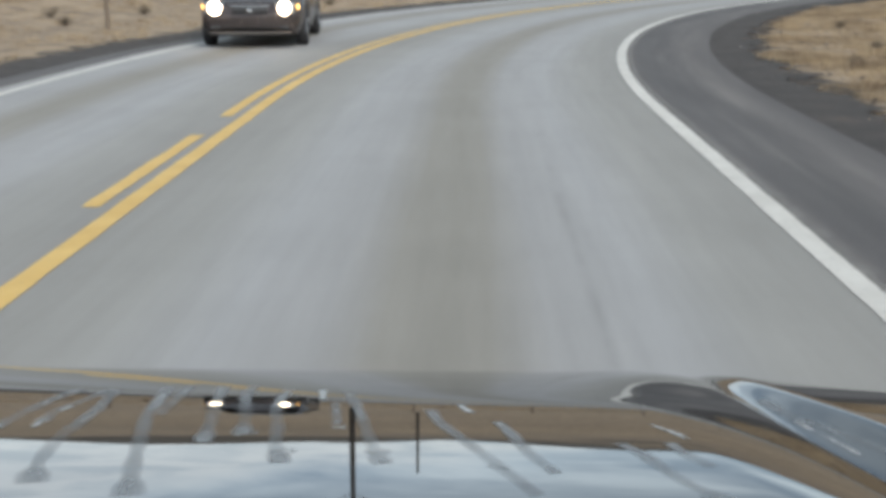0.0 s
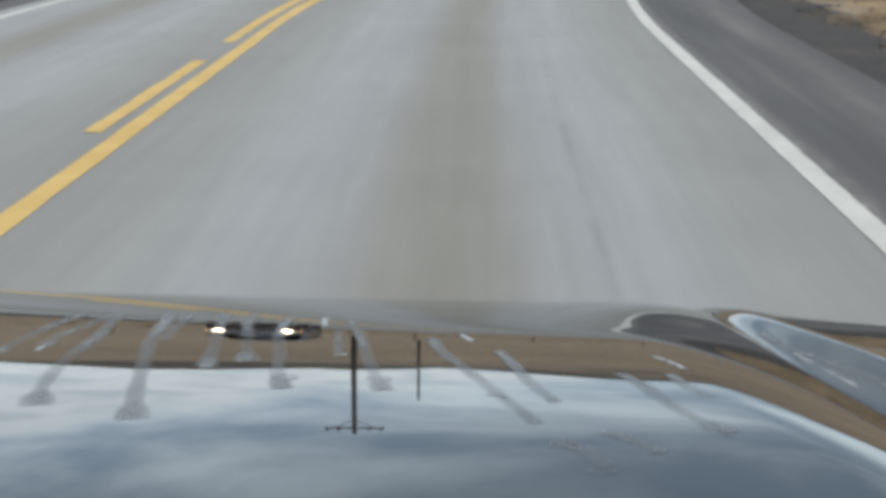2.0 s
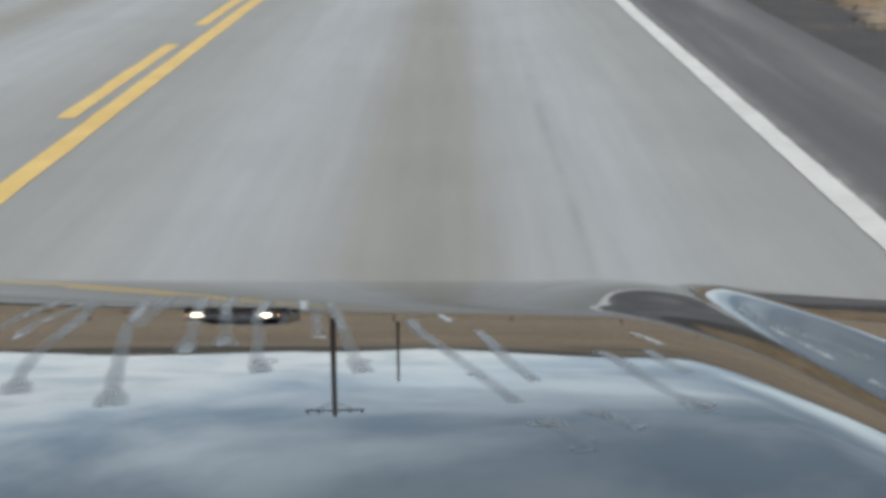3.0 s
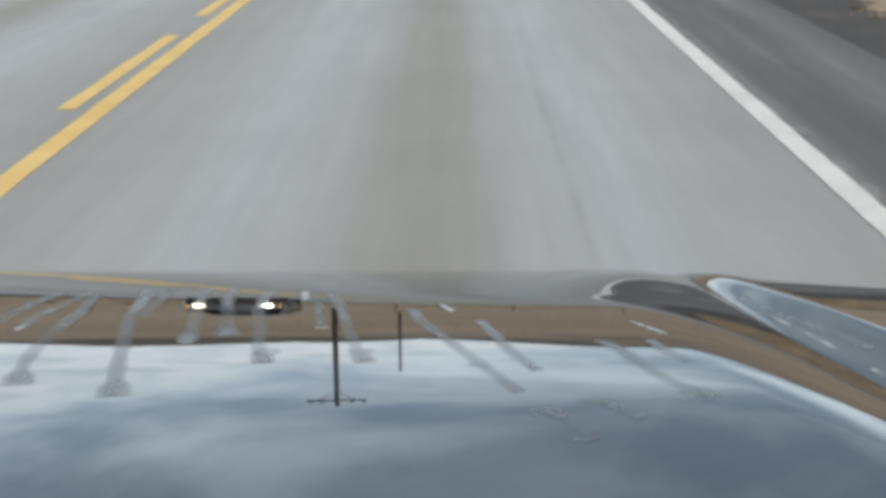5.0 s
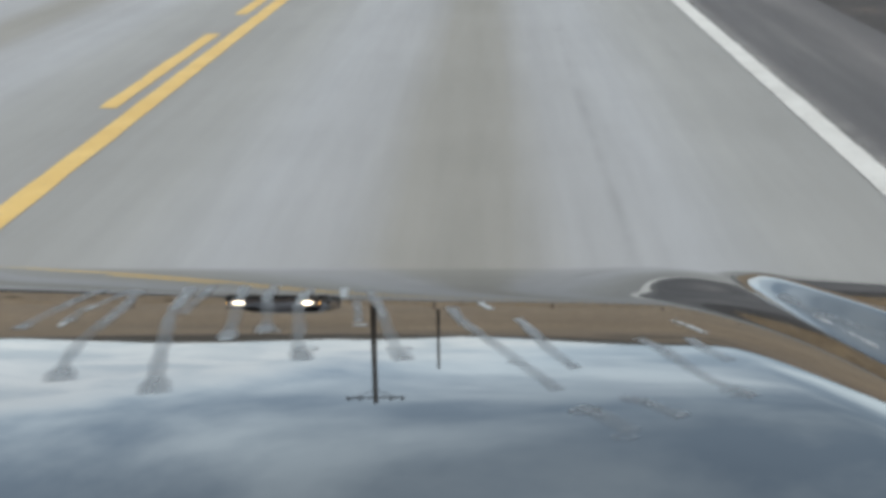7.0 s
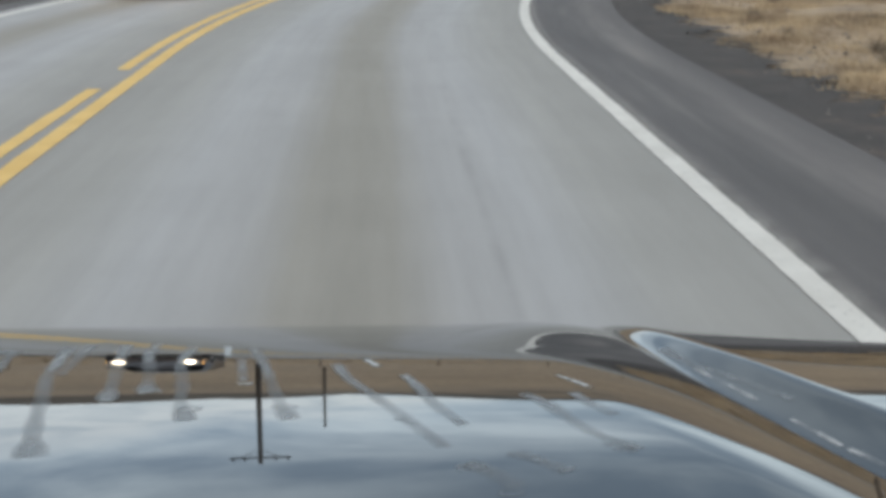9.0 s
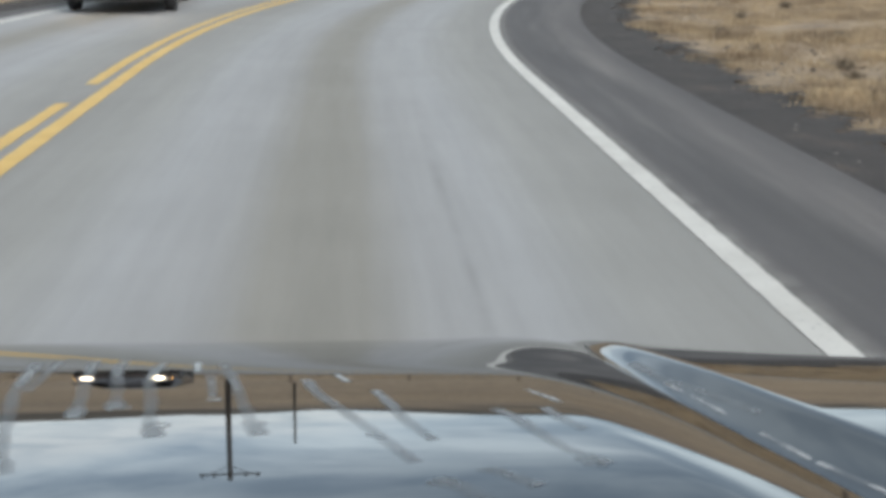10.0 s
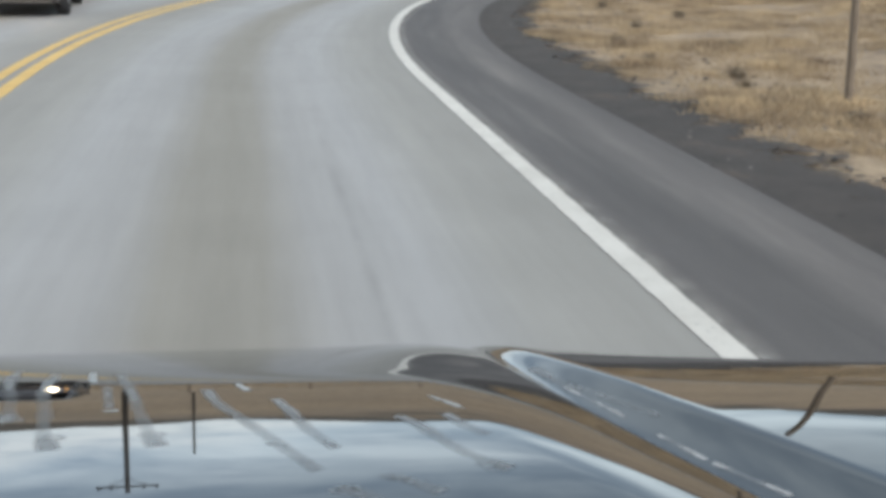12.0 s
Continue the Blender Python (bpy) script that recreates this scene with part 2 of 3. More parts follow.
# ---------------------------------------------------------------- helpers of this scene
def mesh_of(name, verts, faces, mat, smooth=False, uvs=None):
    me = bpy.data.meshes.new(name)
    me.from_pydata([tuple(map(float, v)) for v in verts], [], [tuple(map(int, q)) for q in faces])
    me.materials.append(mat)
    if smooth:
        me.polygons.foreach_set("use_smooth", [True] * len(me.polygons))
    if uvs is not None:
        layer = me.uv_layers.new(name="UVMap")
        idx = np.empty(len(me.loops), dtype=np.int32)
        me.loops.foreach_get("vertex_index", idx)
        layer.data.foreach_set("uv", np.asarray(uvs, dtype=np.float32)[idx].ravel())
    me.update()
    return me


def part(name, bm, mat, parent, label="", smooth=True):
    me = bpy.data.meshes.new(name)
    bm.to_mesh(me)
    bm.free()
    me.materials.append(mat)
    if smooth:
        me.polygons.foreach_set("use_smooth", [True] * len(me.polygons))
    ob = new(name, me)
    ob.parent = parent
    return tagged(ob, label=label)


def bm_box(size, at=(0, 0, 0), bevel=0.0, seg=2):
    bm = bmesh.new()
    bmesh.ops.create_cube(bm, size=1, matrix=Matrix.Translation(at) @ Matrix.Diagonal((*size, 1)))
    if bevel:
        bmesh.ops.bevel(bm, geom=bm.edges[:], offset=bevel, segments=seg, affect="EDGES", profile=0.6)
    return bm


def bm_tube(r0, r1, a, b, seg=12):
    """A tapered round bar from a to b."""
    a, b = Vector(a), Vector(b)
    bm = bmesh.new()
    turn = (b - a).to_track_quat("Z", "Y").to_matrix().to_4x4()
    bmesh.ops.create_cone(bm, cap_ends=True, segments=seg, radius1=r0, radius2=r1, depth=(b - a).length,
                          matrix=Matrix.Translation((a + b) / 2) @ turn)
    return bm


# ---------------------------------------------------------------- the road's line
STEP = 0.5
S_ALL = np.arange(-160.0, 460.0, STEP)
HEAD = np.clip(S_ALL - 12.2, 0.0, 46.0) * 0.0195
PX = np.concatenate([[0.0], np.cumsum(np.sin(HEAD[:-1]) * STEP)])
PY = np.concatenate([[0.0], np.cumsum(np.cos(HEAD[:-1]) * STEP)])
I0 = int(round(160.0 / STEP))
PX, PY = PX - PX[I0], PY - PY[I0]


def on_road(s, lat):
    """The place in plan s metres along the road and lat metres to the right of the camera's line."""
    h, x, y = np.interp(s, S_ALL, HEAD), np.interp(s, S_ALL, PX), np.interp(s, S_ALL, PY)
    return x + lat * np.cos(h), y - lat * np.sin(h)


def strip(name, l0, l1, s0, s1, z, mat, ds=1.0, ragged=0.0, nl=1, z1=None):
    """A ribbon along the road between two distances from its line, with an uneven edge."""
    ss = np.arange(s0, s1 + ds * 0.5, ds)
    verts, uvs, faces = [], [], []
    for s in ss:
        for j in range(nl + 1):
            u = j / nl
            lat = l0 + (l1 - l0) * u
            if j in (0, nl):
                lat += ragged * (0.5 * noise.noise((s * 0.9, j * 7.1, l0)) + noise.noise((s * 7.0, j * 3.3, l0)))
            x, y = on_road(s, lat)
            verts.append((x, y, z + ((z1 if z1 is not None else z) - z) * u))
            uvs.append((lat, s))
    for i in range(len(ss) - 1):
        for j in range(nl):
            a = i * (nl + 1) + j
            faces.append((a, a + 1, a + nl + 2, a + nl + 1))
    return new(name, mesh_of(name, verts, faces, mat, True, uvs))


tagged(strip("road", -5.45, 1.89, -150, 450, 0.0, M_LANE, 1.0, 0.0, 6), "worn pale grey asphalt two-lane country road", "road", kind="structure")
tagged(strip("shoulder_1", 1.89, 3.22, -150, 450, 0.0, M_SHOULDER, 0.5, 0.0, 3, -0.02), "dark asphalt shoulder beside the road", "shoulder", kind="structure")
tagged(strip("shoulder_2", -5.95, -5.45, -150, 450, -0.02, M_SHOULDER, 0.5, 0.04, 2, 0.0), "dark narrow asphalt shoulder", "shoulder", kind="structure")
tagged(strip("gravel_edge_1", 3.10, 5.35, -150, 450, -0.03, M_GRAVEL, 0.4, 0.22, 6, 0.0), "dark gravel verge between asphalt and dry grass", "gravel", kind="structure")
tagged(strip("gravel_edge_2", -7.6, -5.88, -150, 450, 0.0, M_GRAVEL, 0.4, 0.18, 4, -0.03), "dark gravel verge beside the road", "gravel", kind="structure")
tagged(strip("centre_line", -2.22, -2.085, -150, 450, 0.004, M_YELLOW, 0.25, 0.008), "solid yellow painted centre line", "road marking", kind="structure")
tagged(strip("edge_line_1", 1.765, 1.905, -150, 450, 0.004, M_WHITE, 0.1, 0.007), "worn white painted edge line", "road marking", kind="structure")
tagged(strip("faded_edge_paint", 1.902, 2.05, -150, 450, 0.003, M_FADED, 0.15, 0.02, 3), "faded speckled remains of an older white edge line", "road marking", kind="structure")
tagged(strip("edge_line_2", -5.26, -5.14, -150, 450, 0.004, M_WHITE, 0.25, 0.010), "thin white painted edge line of the far lane", "road marking", kind="structure")
tagged(strip("road_seam", 0.505, 0.595, 3.5, 10.5, 0.003, M_SEAM, 0.2, 0.0, 2), "faint dark broken seam along the lane", "seam", kind="structure")
for s0, s1 in ((-19.7, -16.7), (-10.7, -7.7), (-1.7, 1.3), (7.3, 10.3)):
    tagged(strip("yellow_dash", -2.425, -2.310, s0, s1, 0.004, M_YELLOW, 0.2, 0.010), "short yellow painted dash beside the centre line", "road marking", "yellow dashes", "structure")
tagged(strip("second_centre_line", -2.430, -2.310, 11.5, 450, 0.004, M_YELLOW, 0.25, 0.010), "second solid yellow centre line through the bend", "road marking", kind="structure")

# ---------------------------------------------------------------- the land
RS = np.stack([PX[::4], PY[::4]], 1)


def road_gap(x, y):
    """Distance in plan from the middle of the road."""
    h = HEAD[::4]
    cx, cy = RS[:, 0] - 1.7 * np.cos(h), RS[:, 1] + 1.7 * np.sin(h)
    return float(np.sqrt(np.min((cx - x) ** 2 + (cy - y) ** 2)))


def smooth01(a, b, v):
    t = min(max((v - a) / (b - a), 0.0), 1.0)
    return t * t * (3 - 2 * t)


def land(x, y):
    g, r = road_gap(x, y), math.hypot(x, y)
    z = -0.09 + 0.05 * smooth01(5.2, 6.5, g)
    z += 0.9 * smooth01(6.5, 22, g) + 0.10 * noise.noise((x * 0.35, y * 0.35, 2.0)) * smooth01(5.5, 9, g)
    rise = 0.118 * max(0.0, r - 50) * smooth01(12, 90, g) * (1 - smooth01(420, 1500, r) * 0.75)
    rise = min(rise, 62.0)
    z += rise * (0.85 + 0.30 * noise.noise((x * 0.008, y * 0.008, 5.0))) + 1.2 * smooth01(20, 60, g) * noise.noise((x * 0.03, y * 0.03, 9.0))
    return z


N = 190
axis = np.sinh(np.linspace(-6.2, 6.2, N)) / np.sinh(6.2) * 2600.0
gv, gf = [], []
for yy in axis:
    for xx in axis:
        gv.append((xx, yy + 12.0, land(xx, yy + 12.0)))
for j in range(N - 1):
    for i in range(N - 1):
        a = j * N + i
        gf.append((a, a + 1, a + N + 1, a + N))
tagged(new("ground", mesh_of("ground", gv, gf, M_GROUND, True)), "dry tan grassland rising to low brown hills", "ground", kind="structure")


def grass(name, l0, l1, s0, s1, count, label):
    rnd = random.Random(name)
    verts, faces = [], []
    for _ in range(count):
        s, lat = rnd.uniform(s0, s1), l0 + (l1 - l0) * rnd.random() ** 1.4
        patch = noise.noise((s * 0.5, lat * 0.7, 3.0)) + 0.5 * noise.noise((s * 1.7, lat * 1.7, 6.0))
        rim = abs(lat) - min(abs(l0), abs(l1)) - 0.45 - 0.9 * noise.noise((s * 0.55, 8.0, 0.0)) - 0.35 * noise.noise((s * 2.3, 1.0, 4.0))
        if patch < rnd.uniform(-0.60, 0.12) or rim < rnd.uniform(-0.35, 0.15):
            continue
        x, y = on_road(s, lat)
        x, y = float(x), float(y)
        z = land(x, y) - 0.01
        tall = rnd.uniform(0.03, 0.09) + 0.15 * max(0.0, patch)
        for _ in range(17):
            a, w = rnd.uniform(0, 6.283), rnd.uniform(0.0011, 0.0022)
            lean, bx, by = rnd.uniform(0.05, 0.6) * tall, x + rnd.gauss(0, 0.09), y + rnd.gauss(0, 0.09)
            ca, sa = math.cos(a), math.sin(a)
            i = len(verts)
            verts += [(bx - sa * w, by + ca * w, z), (bx + sa * w, by - ca * w, z),
                      (bx + ca * lean * 0.4 + sa * w * 0.7, by + sa * lean * 0.4 - ca * w * 0.7, z + tall * 0.6),
                      (bx + ca * lean, by + sa * lean, z + tall * rnd.uniform(0.8, 1.0))]
            faces += [(i, i + 1, i + 2), (i, i + 2, i + 3)]
    return tagged(new(name, mesh_of(name, verts, faces, M_GRASS)), label, "grass", kind="stuff")


def shrub(x, y, r, tall, rnd):
    """A low dead-looking bush: bare stems and many small leaves."""
    ob = new("shrub")
    z = land(x, y)
    bm = bmesh.new()
    tips = []
    for _ in range(16):
        a, e = rnd.uniform(0, 6.283), rnd.uniform(0.5, 1.4)
        d = Vector((math.cos(a) * math.cos(e) * r, math.sin(a) * math.cos(e) * r, math.sin(e) * tall)) * rnd.uniform(0.6, 1.0)
        tips.append(d)
        turn = d.to_track_quat("Z", "Y").to_matrix().to_4x4()
        bmesh.ops.create_cone(bm, cap_ends=False, segments=5, radius1=0.009, radius2=0.003, depth=d.length, matrix=Matrix.Translation(d / 2) @ turn)
    part("stems", bm, M_WOOD, ob)
    verts, faces = [], []
    for _ in range(700):
        d = rnd.choice(tips) * rnd.uniform(0.45, 1.08) + Vector([rnd.gauss(0, 0.035 + 0.05 * r) for _ in range(3)])
        if d.z < 0.0:
            continue
        u, v = Vector([rnd.gauss(0, 1) for _ in range(3)]).normalized() * 0.016, Vector([rnd.gauss(0, 1) for _ in range(3)]).normalized() * 0.007
        i = len(verts)
        verts += [d - u, d + v, d + u, d - v]
        faces.append((i, i + 1, i + 2, i + 3))
    lv = new("leaves", mesh_of("leaves", verts, faces, M_SAGE))
    lv.parent = ob
    ob.matrix_world = pose(x, y, z - 0.01)
    return tagged(ob, "low dry brown shrub tuft beside the gravel", "shrub", "shrubs on the verge")


def stones(name, l0, l1, s0, s1, count, big, label):
    """Loose stones, joined."""
    rnd = random.Random(name)
    base = bmesh.new()
    bmesh.ops.create_icosphere(base, subdivisions=1, radius=1)
    bv, bf = [v.co.copy() for v in base.verts], [[v.index for v in f.verts] for f in base.faces]
    base.free()
    verts, faces = [], []
    for _ in range(count):
        x, y = on_road(rnd.uniform(s0, s1), rnd.uniform(l0, l1))
        x, y, r = float(x), float(y), big * rnd.uniform(0.25, 1.0) ** 1.6
        sc = Vector((r * rnd.uniform(0.8, 1.3), r * rnd.uniform(0.7, 1.2), r * rnd.uniform(0.4, 0.8)))
        turn, z, i = Matrix.Rotation(rnd.uniform(0, 6.28), 3, "Z"), max(land(x, y), -0.045), len(verts)
        for v in bv:
            p = turn @ Vector((v.x * sc.x, v.y * sc.y, v.z * sc.z)) * rnd.uniform(0.82, 1.1)
            verts.append((x + p.x, y + p.y, z + p.z + sc.z * 0.3))
        faces += [[q + i for q in f] for f in bf]
    return tagged(new(name, mesh_of(name, verts, faces, M_STONE)), label, "stones", kind="stuff")


grass("dry_grass", 4.0, 15.0, 3.0, 45.0, 26000, "dry tan bunch grass on the verge")
grass("dry_grass_far", -15.0, -6.3, 6.0, 55.0, 5000, "dry tan bunch grass across the road")

rnd = random.Random(11)
for s0, lat, r in ((8.6, 5.0, 0.10), (9.9, 5.3, 0.13), (10.8, 4.8, 0.09), (12.2, 5.2, 0.12), (13.6, 5.6, 0.15), (14.9, 4.9, 0.11),
                   (16.4, 6.4, 0.14), (18.0, 5.1, 0.13), (20.5, 5.8, 0.16), (23.5, 6.9, 0.18), (27.0, 5.6, 0.16), (31.0, 7.5, 0.22),
                   (17.5, -9.2, 0.22), (19.0, -10.6, 0.30), (20.5, -9.6, 0.26), (22.0, -11.2, 0.34), (23.4, -9.9, 0.28), (25.2, -11.6, 0.36),
                   (26.6, -10.2, 0.30), (28.5, -9.4, 0.26), (30.5, -11.0, 0.36), (33.0, -9.0, 0.28), (36.0, -10.4, 0.34), (41.0, -10.5, 0.30)):
    x, y = on_road(s0, lat)
    shrub(float(x), float(y), r, r * rnd.uniform(0.75, 1.1), rnd)
stones("verge_stones", 3.2, 6.0, 3.0, 40.0, 1500, 0.04, "small dark and pale stones on the gravel verge")

# ---------------------------------------------------------------- the camera's own car
CX = -0.24            # middle of the car
SLOPE_Y = [0.0, 0.30, 0.70, 0.83, 0.95, 1.04, 1.17, 1.26, 1.37, 1.44, 1.50, 1.57, 1.63, 1.70, 1.76, 1.90]
SLOPE_A = [3.0, 4.2, 5.4, 6.2, 7.6, 9.0, 11.2, 12.6, 14.3, 15.4, 16.6, 18.6, 25.0, 42.0, 66.0, 80.0]
yy_f = np.arange(0.0, 1.90, 0.001)
ramp_f = np.convolve(np.pad(np.interp(yy_f, SLOPE_Y, SLOPE_A), 30, mode="edge"), np.ones(61) / 61, "valid")
zz_f = -np.cumsum(np.tan(np.radians(ramp_f))) * 0.001
zz_f += 0.999 - np.interp(1.57, yy_f, zz_f)
WING_A = [3.0, 4.2, 5.2, 5.8, 6.4, 6.9, 8.3, 9.5, 11.4, 12.2, 13.0, 14.6, 20.0, 40.0, 66.0, 80.0]
ramp_w = np.convolve(np.pad(np.interp(yy_f, SLOPE_Y, WING_A), 30, mode="edge"), np.ones(61) / 61, "valid")
zz_w = -np.cumsum(np.tan(np.radians(ramp_w))) * 0.001
zz_w += 0.999 - np.interp(1.57, yy_f, zz_w)


def eased(v, n):
    """A running mean that keeps the ends."""
    p = np.pad(v, n, mode="edge")
    return np.convolve(np.convolve(np.pad(p, n, mode="edge"), np.ones(2 * n + 1) / (2 * n + 1), "valid"), np.ones(2 * n + 1) / (2 * n + 1), "valid")


GUIDE = np.arange(0.0, 2.0, 0.005)
VALLEY = eased(np.interp(GUIDE, [0.3, 0.93, 1.1, 1.2, 1.3, 1.4, 1.8], [0.56, 0.362, 0.330, 0.318, 0.310, 0.303, 0.300]), 10)
CREST = eased(np.interp(GUIDE, [0.3, 0.977, 1.09, 1.196, 1.30, 1.40, 1.46, 1.8], [0.80, 0.480, 0.424, 0.392, 0.364, 0.340, 0.326, 0.322]), 10)
SIDE = np.arange(0.0, 1.2, 0.005)
BACK = eased(np.interp(SIDE, [0.0, 0.2, 0.33, 0.40, 0.67, 0.87, 1.0], [0.02, 0.02, 0.035, 0.075, 0.110, 0.115, 0.12]), 22)
FADE = eased(np.interp(GUIDE, [0.6, 1.05, 1.5], [1.6, 1.08, 0.25]), 14)
LIFT = eased(np.interp(GUIDE, [1.20, 1.44, 1.54], [0.028, 0.019, 0.005]), 9)
REAR = eased(np.interp(GUIDE, [0.0, 0.83, 1.03, 1.2, 2.0], [-0.034, -0.0085, -0.0003, 0.0, 0.0]), 9)


def hood_height(x, y):
    """The bonnet: falls forward ever more steeply, a valley and a raised crest run along each side."""
    x = CX + np.abs(x - CX)
    setback = np.interp(x, SIDE, BACK)
    z = np.interp(y + setback, yy_f, zz_f)
    valley = np.interp(y, GUIDE, VALLEY)
    crest = np.interp(y, GUIDE, CREST)
    w = np.clip(valley - x, 0.0, 0.148)
    z = z - 0.5 * 0.185 / 0.148 * (0.148 - w) ** 2 * np.interp(y, GUIDE, FADE)
    t = np.clip((x - valley) / (crest - valley), 0.0, 1.0)
    wing = np.clip((x - valley + 0.01) / (0.36 * (crest - valley)), 0.0, 1.0)
    z = z + (np.interp(y + setback, yy_f, zz_w) - np.interp(y + setback, yy_f, zz_f)) * wing * wing * (3 - 2 * wing)
    t = t ** 1.35
    z = z + np.interp(y, GUIDE, LIFT) * t - 0.032 * np.clip(x - crest, 0.0, None)
    brow = np.clip((y - 1.235) / 0.20, 0.0, 1.0)
    z = z + 0.0056 * brow * brow * (3 - 2 * brow) * np.exp(-((x - 0.235) / 0.082) ** 2)
    out = np.clip((x - 0.36) / 0.16, 0.0, 1.0)
    z = z + np.interp(y, GUIDE, REAR) * out * out * (3 - 2 * out)
    return z


gx, gy = np.arange(-1.16, 0.8801, 0.005), np.arange(0.30, 1.751, 0.005)
X, Y = np.meshgrid(gx, gy)
Z = hood_height(X, Y)
for _ in range(4):
    P = np.pad(Z, 1, mode="edge")
    Z = (P[:-2, 1:-1] + P[2:, 1:-1] + P[1:-1, :-2] + P[1:-1, 2:] + 2 * Z) / 6


def hood_z(x, y):
    i = int(np.clip((x - gx[0]) / 0.005, 0, len(gx) - 2))
    j = int(np.clip((y - gy[0]) / 0.005, 0, len(gy) - 2))
    u, v = (x - gx[i]) / 0.005, (y - gy[j]) / 0.005
    return float((Z[j, i] * (1 - u) + Z[j, i + 1] * u) * (1 - v) + (Z[j + 1, i] * (1 - u) + Z[j + 1, i + 1] * u) * v)


car = tagged(new("car"), "silver-blue car with a glossy wet-streaked bonnet on the road", "car")
hv = np.stack([X.ravel(), Y.ravel(), Z.ravel()], 1)
nx, ny = len(gx), len(gy)
hf = [(j * nx + i, j * nx + i + 1, (j + 1) * nx + i + 1, (j + 1) * nx + i) for j in range(ny - 1) for i in range(nx - 1)]
hood = new("hood", mesh_of("hood", hv, hf, M_CAR, True))
hood.parent = car
tagged(hood, label="silver-blue lacquered bonnet")


# dried runs of water and road dirt on the lacquer, and two dull bands
M_STREAK = material("dried_water_and_bands", (0.255, 0.272, 0.284), 0.6)
k = Net(M_STREAK)
film = k.noise(k.coords("Object"), 12.0, 2.0, 0.4)
across = k.n.new("ShaderNodeSeparateXYZ")
k.l.new(k.n.new("ShaderNodeUVMap").outputs[0], across.inputs[0])
side = k.math("SUBTRACT", 1.0, k.math("POWER", k.math("ABSOLUTE", across.outputs[0]), 2.5))
along = k.ramp(across.outputs[1], [(0.0, (0.25, 0.25, 0.25)), (0.06, (1.0, 1.0, 1.0)), (0.40, (0.9, 0.9, 0.9)), (0.62, (0.55, 0.55, 0.55)), (0.86, (0.55, 0.55, 0.55)), (0.93, (0.95, 0.95, 0.95))])
k.l.new(k.math("MULTIPLY", along, k.math("MULTIPLY", k.ramp(film, [(0.35, (0.36, 0.36, 0.36)), (0.65, (0.74, 0.74, 0.74))]), side)), k.b.inputs["Alpha"])
# pale dried water; the white highlights on the runs are painted in its colour
M_PALE = material("pale_water_highlights", (0.46, 0.49, 0.50), 0.55)
k = Net(M_PALE)
both = k.n.new("ShaderNodeSeparateXYZ")
k.l.new(k.n.new("ShaderNodeUVMap").outputs[0], both.inputs[0])
round_off = k.math("SUBTRACT", 1.0, k.math("POWER", k.math("ABSOLUTE", both.outputs[0]), 2.0))
tips = k.ramp(both.outputs[1], [(0.0, (0, 0, 0)), (0.25, (1, 1, 1)), (0.8, (1, 1, 1)), (1.0, (0.1, 0.1, 0.1))])
flecks = k.ramp(k.noise(k.coords("Object"), 70.0, 3.0, 0.5), [(0.3, (0.3, 0.3, 0.3)), (0.6, (0.85, 0.85, 0.85))])
k.l.new(k.math("MULTIPLY", tips, k.math("MULTIPLY", flecks, round_off)), k.b.inputs["Alpha"])
M_SCUFF = material("pale_scuff", (0.62, 0.62, 0.61), 0.6)
k = Net(M_SCUFF)
across = k.n.new("ShaderNodeSeparateXYZ")
k.l.new(k.n.new("ShaderNodeUVMap").outputs[0], across.inputs[0])
soft_side = k.math("SUBTRACT", 1.0, k.math("POWER", k.math("ABSOLUTE", across.outputs[0]), 1.3))
k.l.new(k.math("MULTIPLY", k.ramp(k.noise(k.coords("Object"), 25.0, 2.0, 0.4), [(0.34, (0.08, 0.08, 0.08)), (0.62, (0.62, 0.62, 0.62))]), soft_side), k.b.inputs["Alpha"])


def bonnet_streak(points, width, blob=0.0, mat=M_STREAK):
    """A thin run that follows the bonnet through a few places in one smooth line, with a thicker end."""
    pts = [Vector(p) for p in points]
    lens = [0.0]
    for a, b in zip(pts, pts[1:]):
        lens.append(lens[-1] + (b - a).length)
    n = max(8, int(lens[-1] / 0.004))
    d = np.linspace(0.0, lens[-1], n + 1)
    soft = max(1, n // 14)
    line = []
    for axis in (0, 1):
        v = np.interp(d, lens, [p[axis] for p in pts])
        ends = np.concatenate([2 * v[0] - v[soft:0:-1], v, 2 * v[-1] - v[-2:-soft - 2:-1]])
        line.append(np.convolve(ends, np.ones(2 * soft + 1) / (2 * soft + 1), "valid"))
    verts, faces, uvs = [], [], []
    for i in range(n + 1):
        x, y = line[0][i], line[1][i]
        j = min(i, n - 1)
        way = Vector((line[0][j + 1] - line[0][j], line[1][j + 1] - line[1][j])).normalized()
        w = width * (0.80 + 0.22 * noise.noise((d[i] * 26.0, x * 30.0, 1.0)))
        w += blob * 0.5 * smooth01(0.045, 0.020, lens[-1] - d[i])
        for side in (-1, -0.4, 0.4, 1):
            px, py = x - way.y * w * side, y + way.x * w * side
            verts.append((px, py, hood_z(px, py) + 0.0004))
            uvs.append((side, d[i] / lens[-1]))
        if i:
            for q in range(3):
                c = 4 * i + q
                faces.append((c - 4, c - 3, c + 1, c))
    ob = new("bonnet_streak", mesh_of("bonnet_streak", verts, faces, mat, True, uvs))
    ob.parent = hood
    return ob


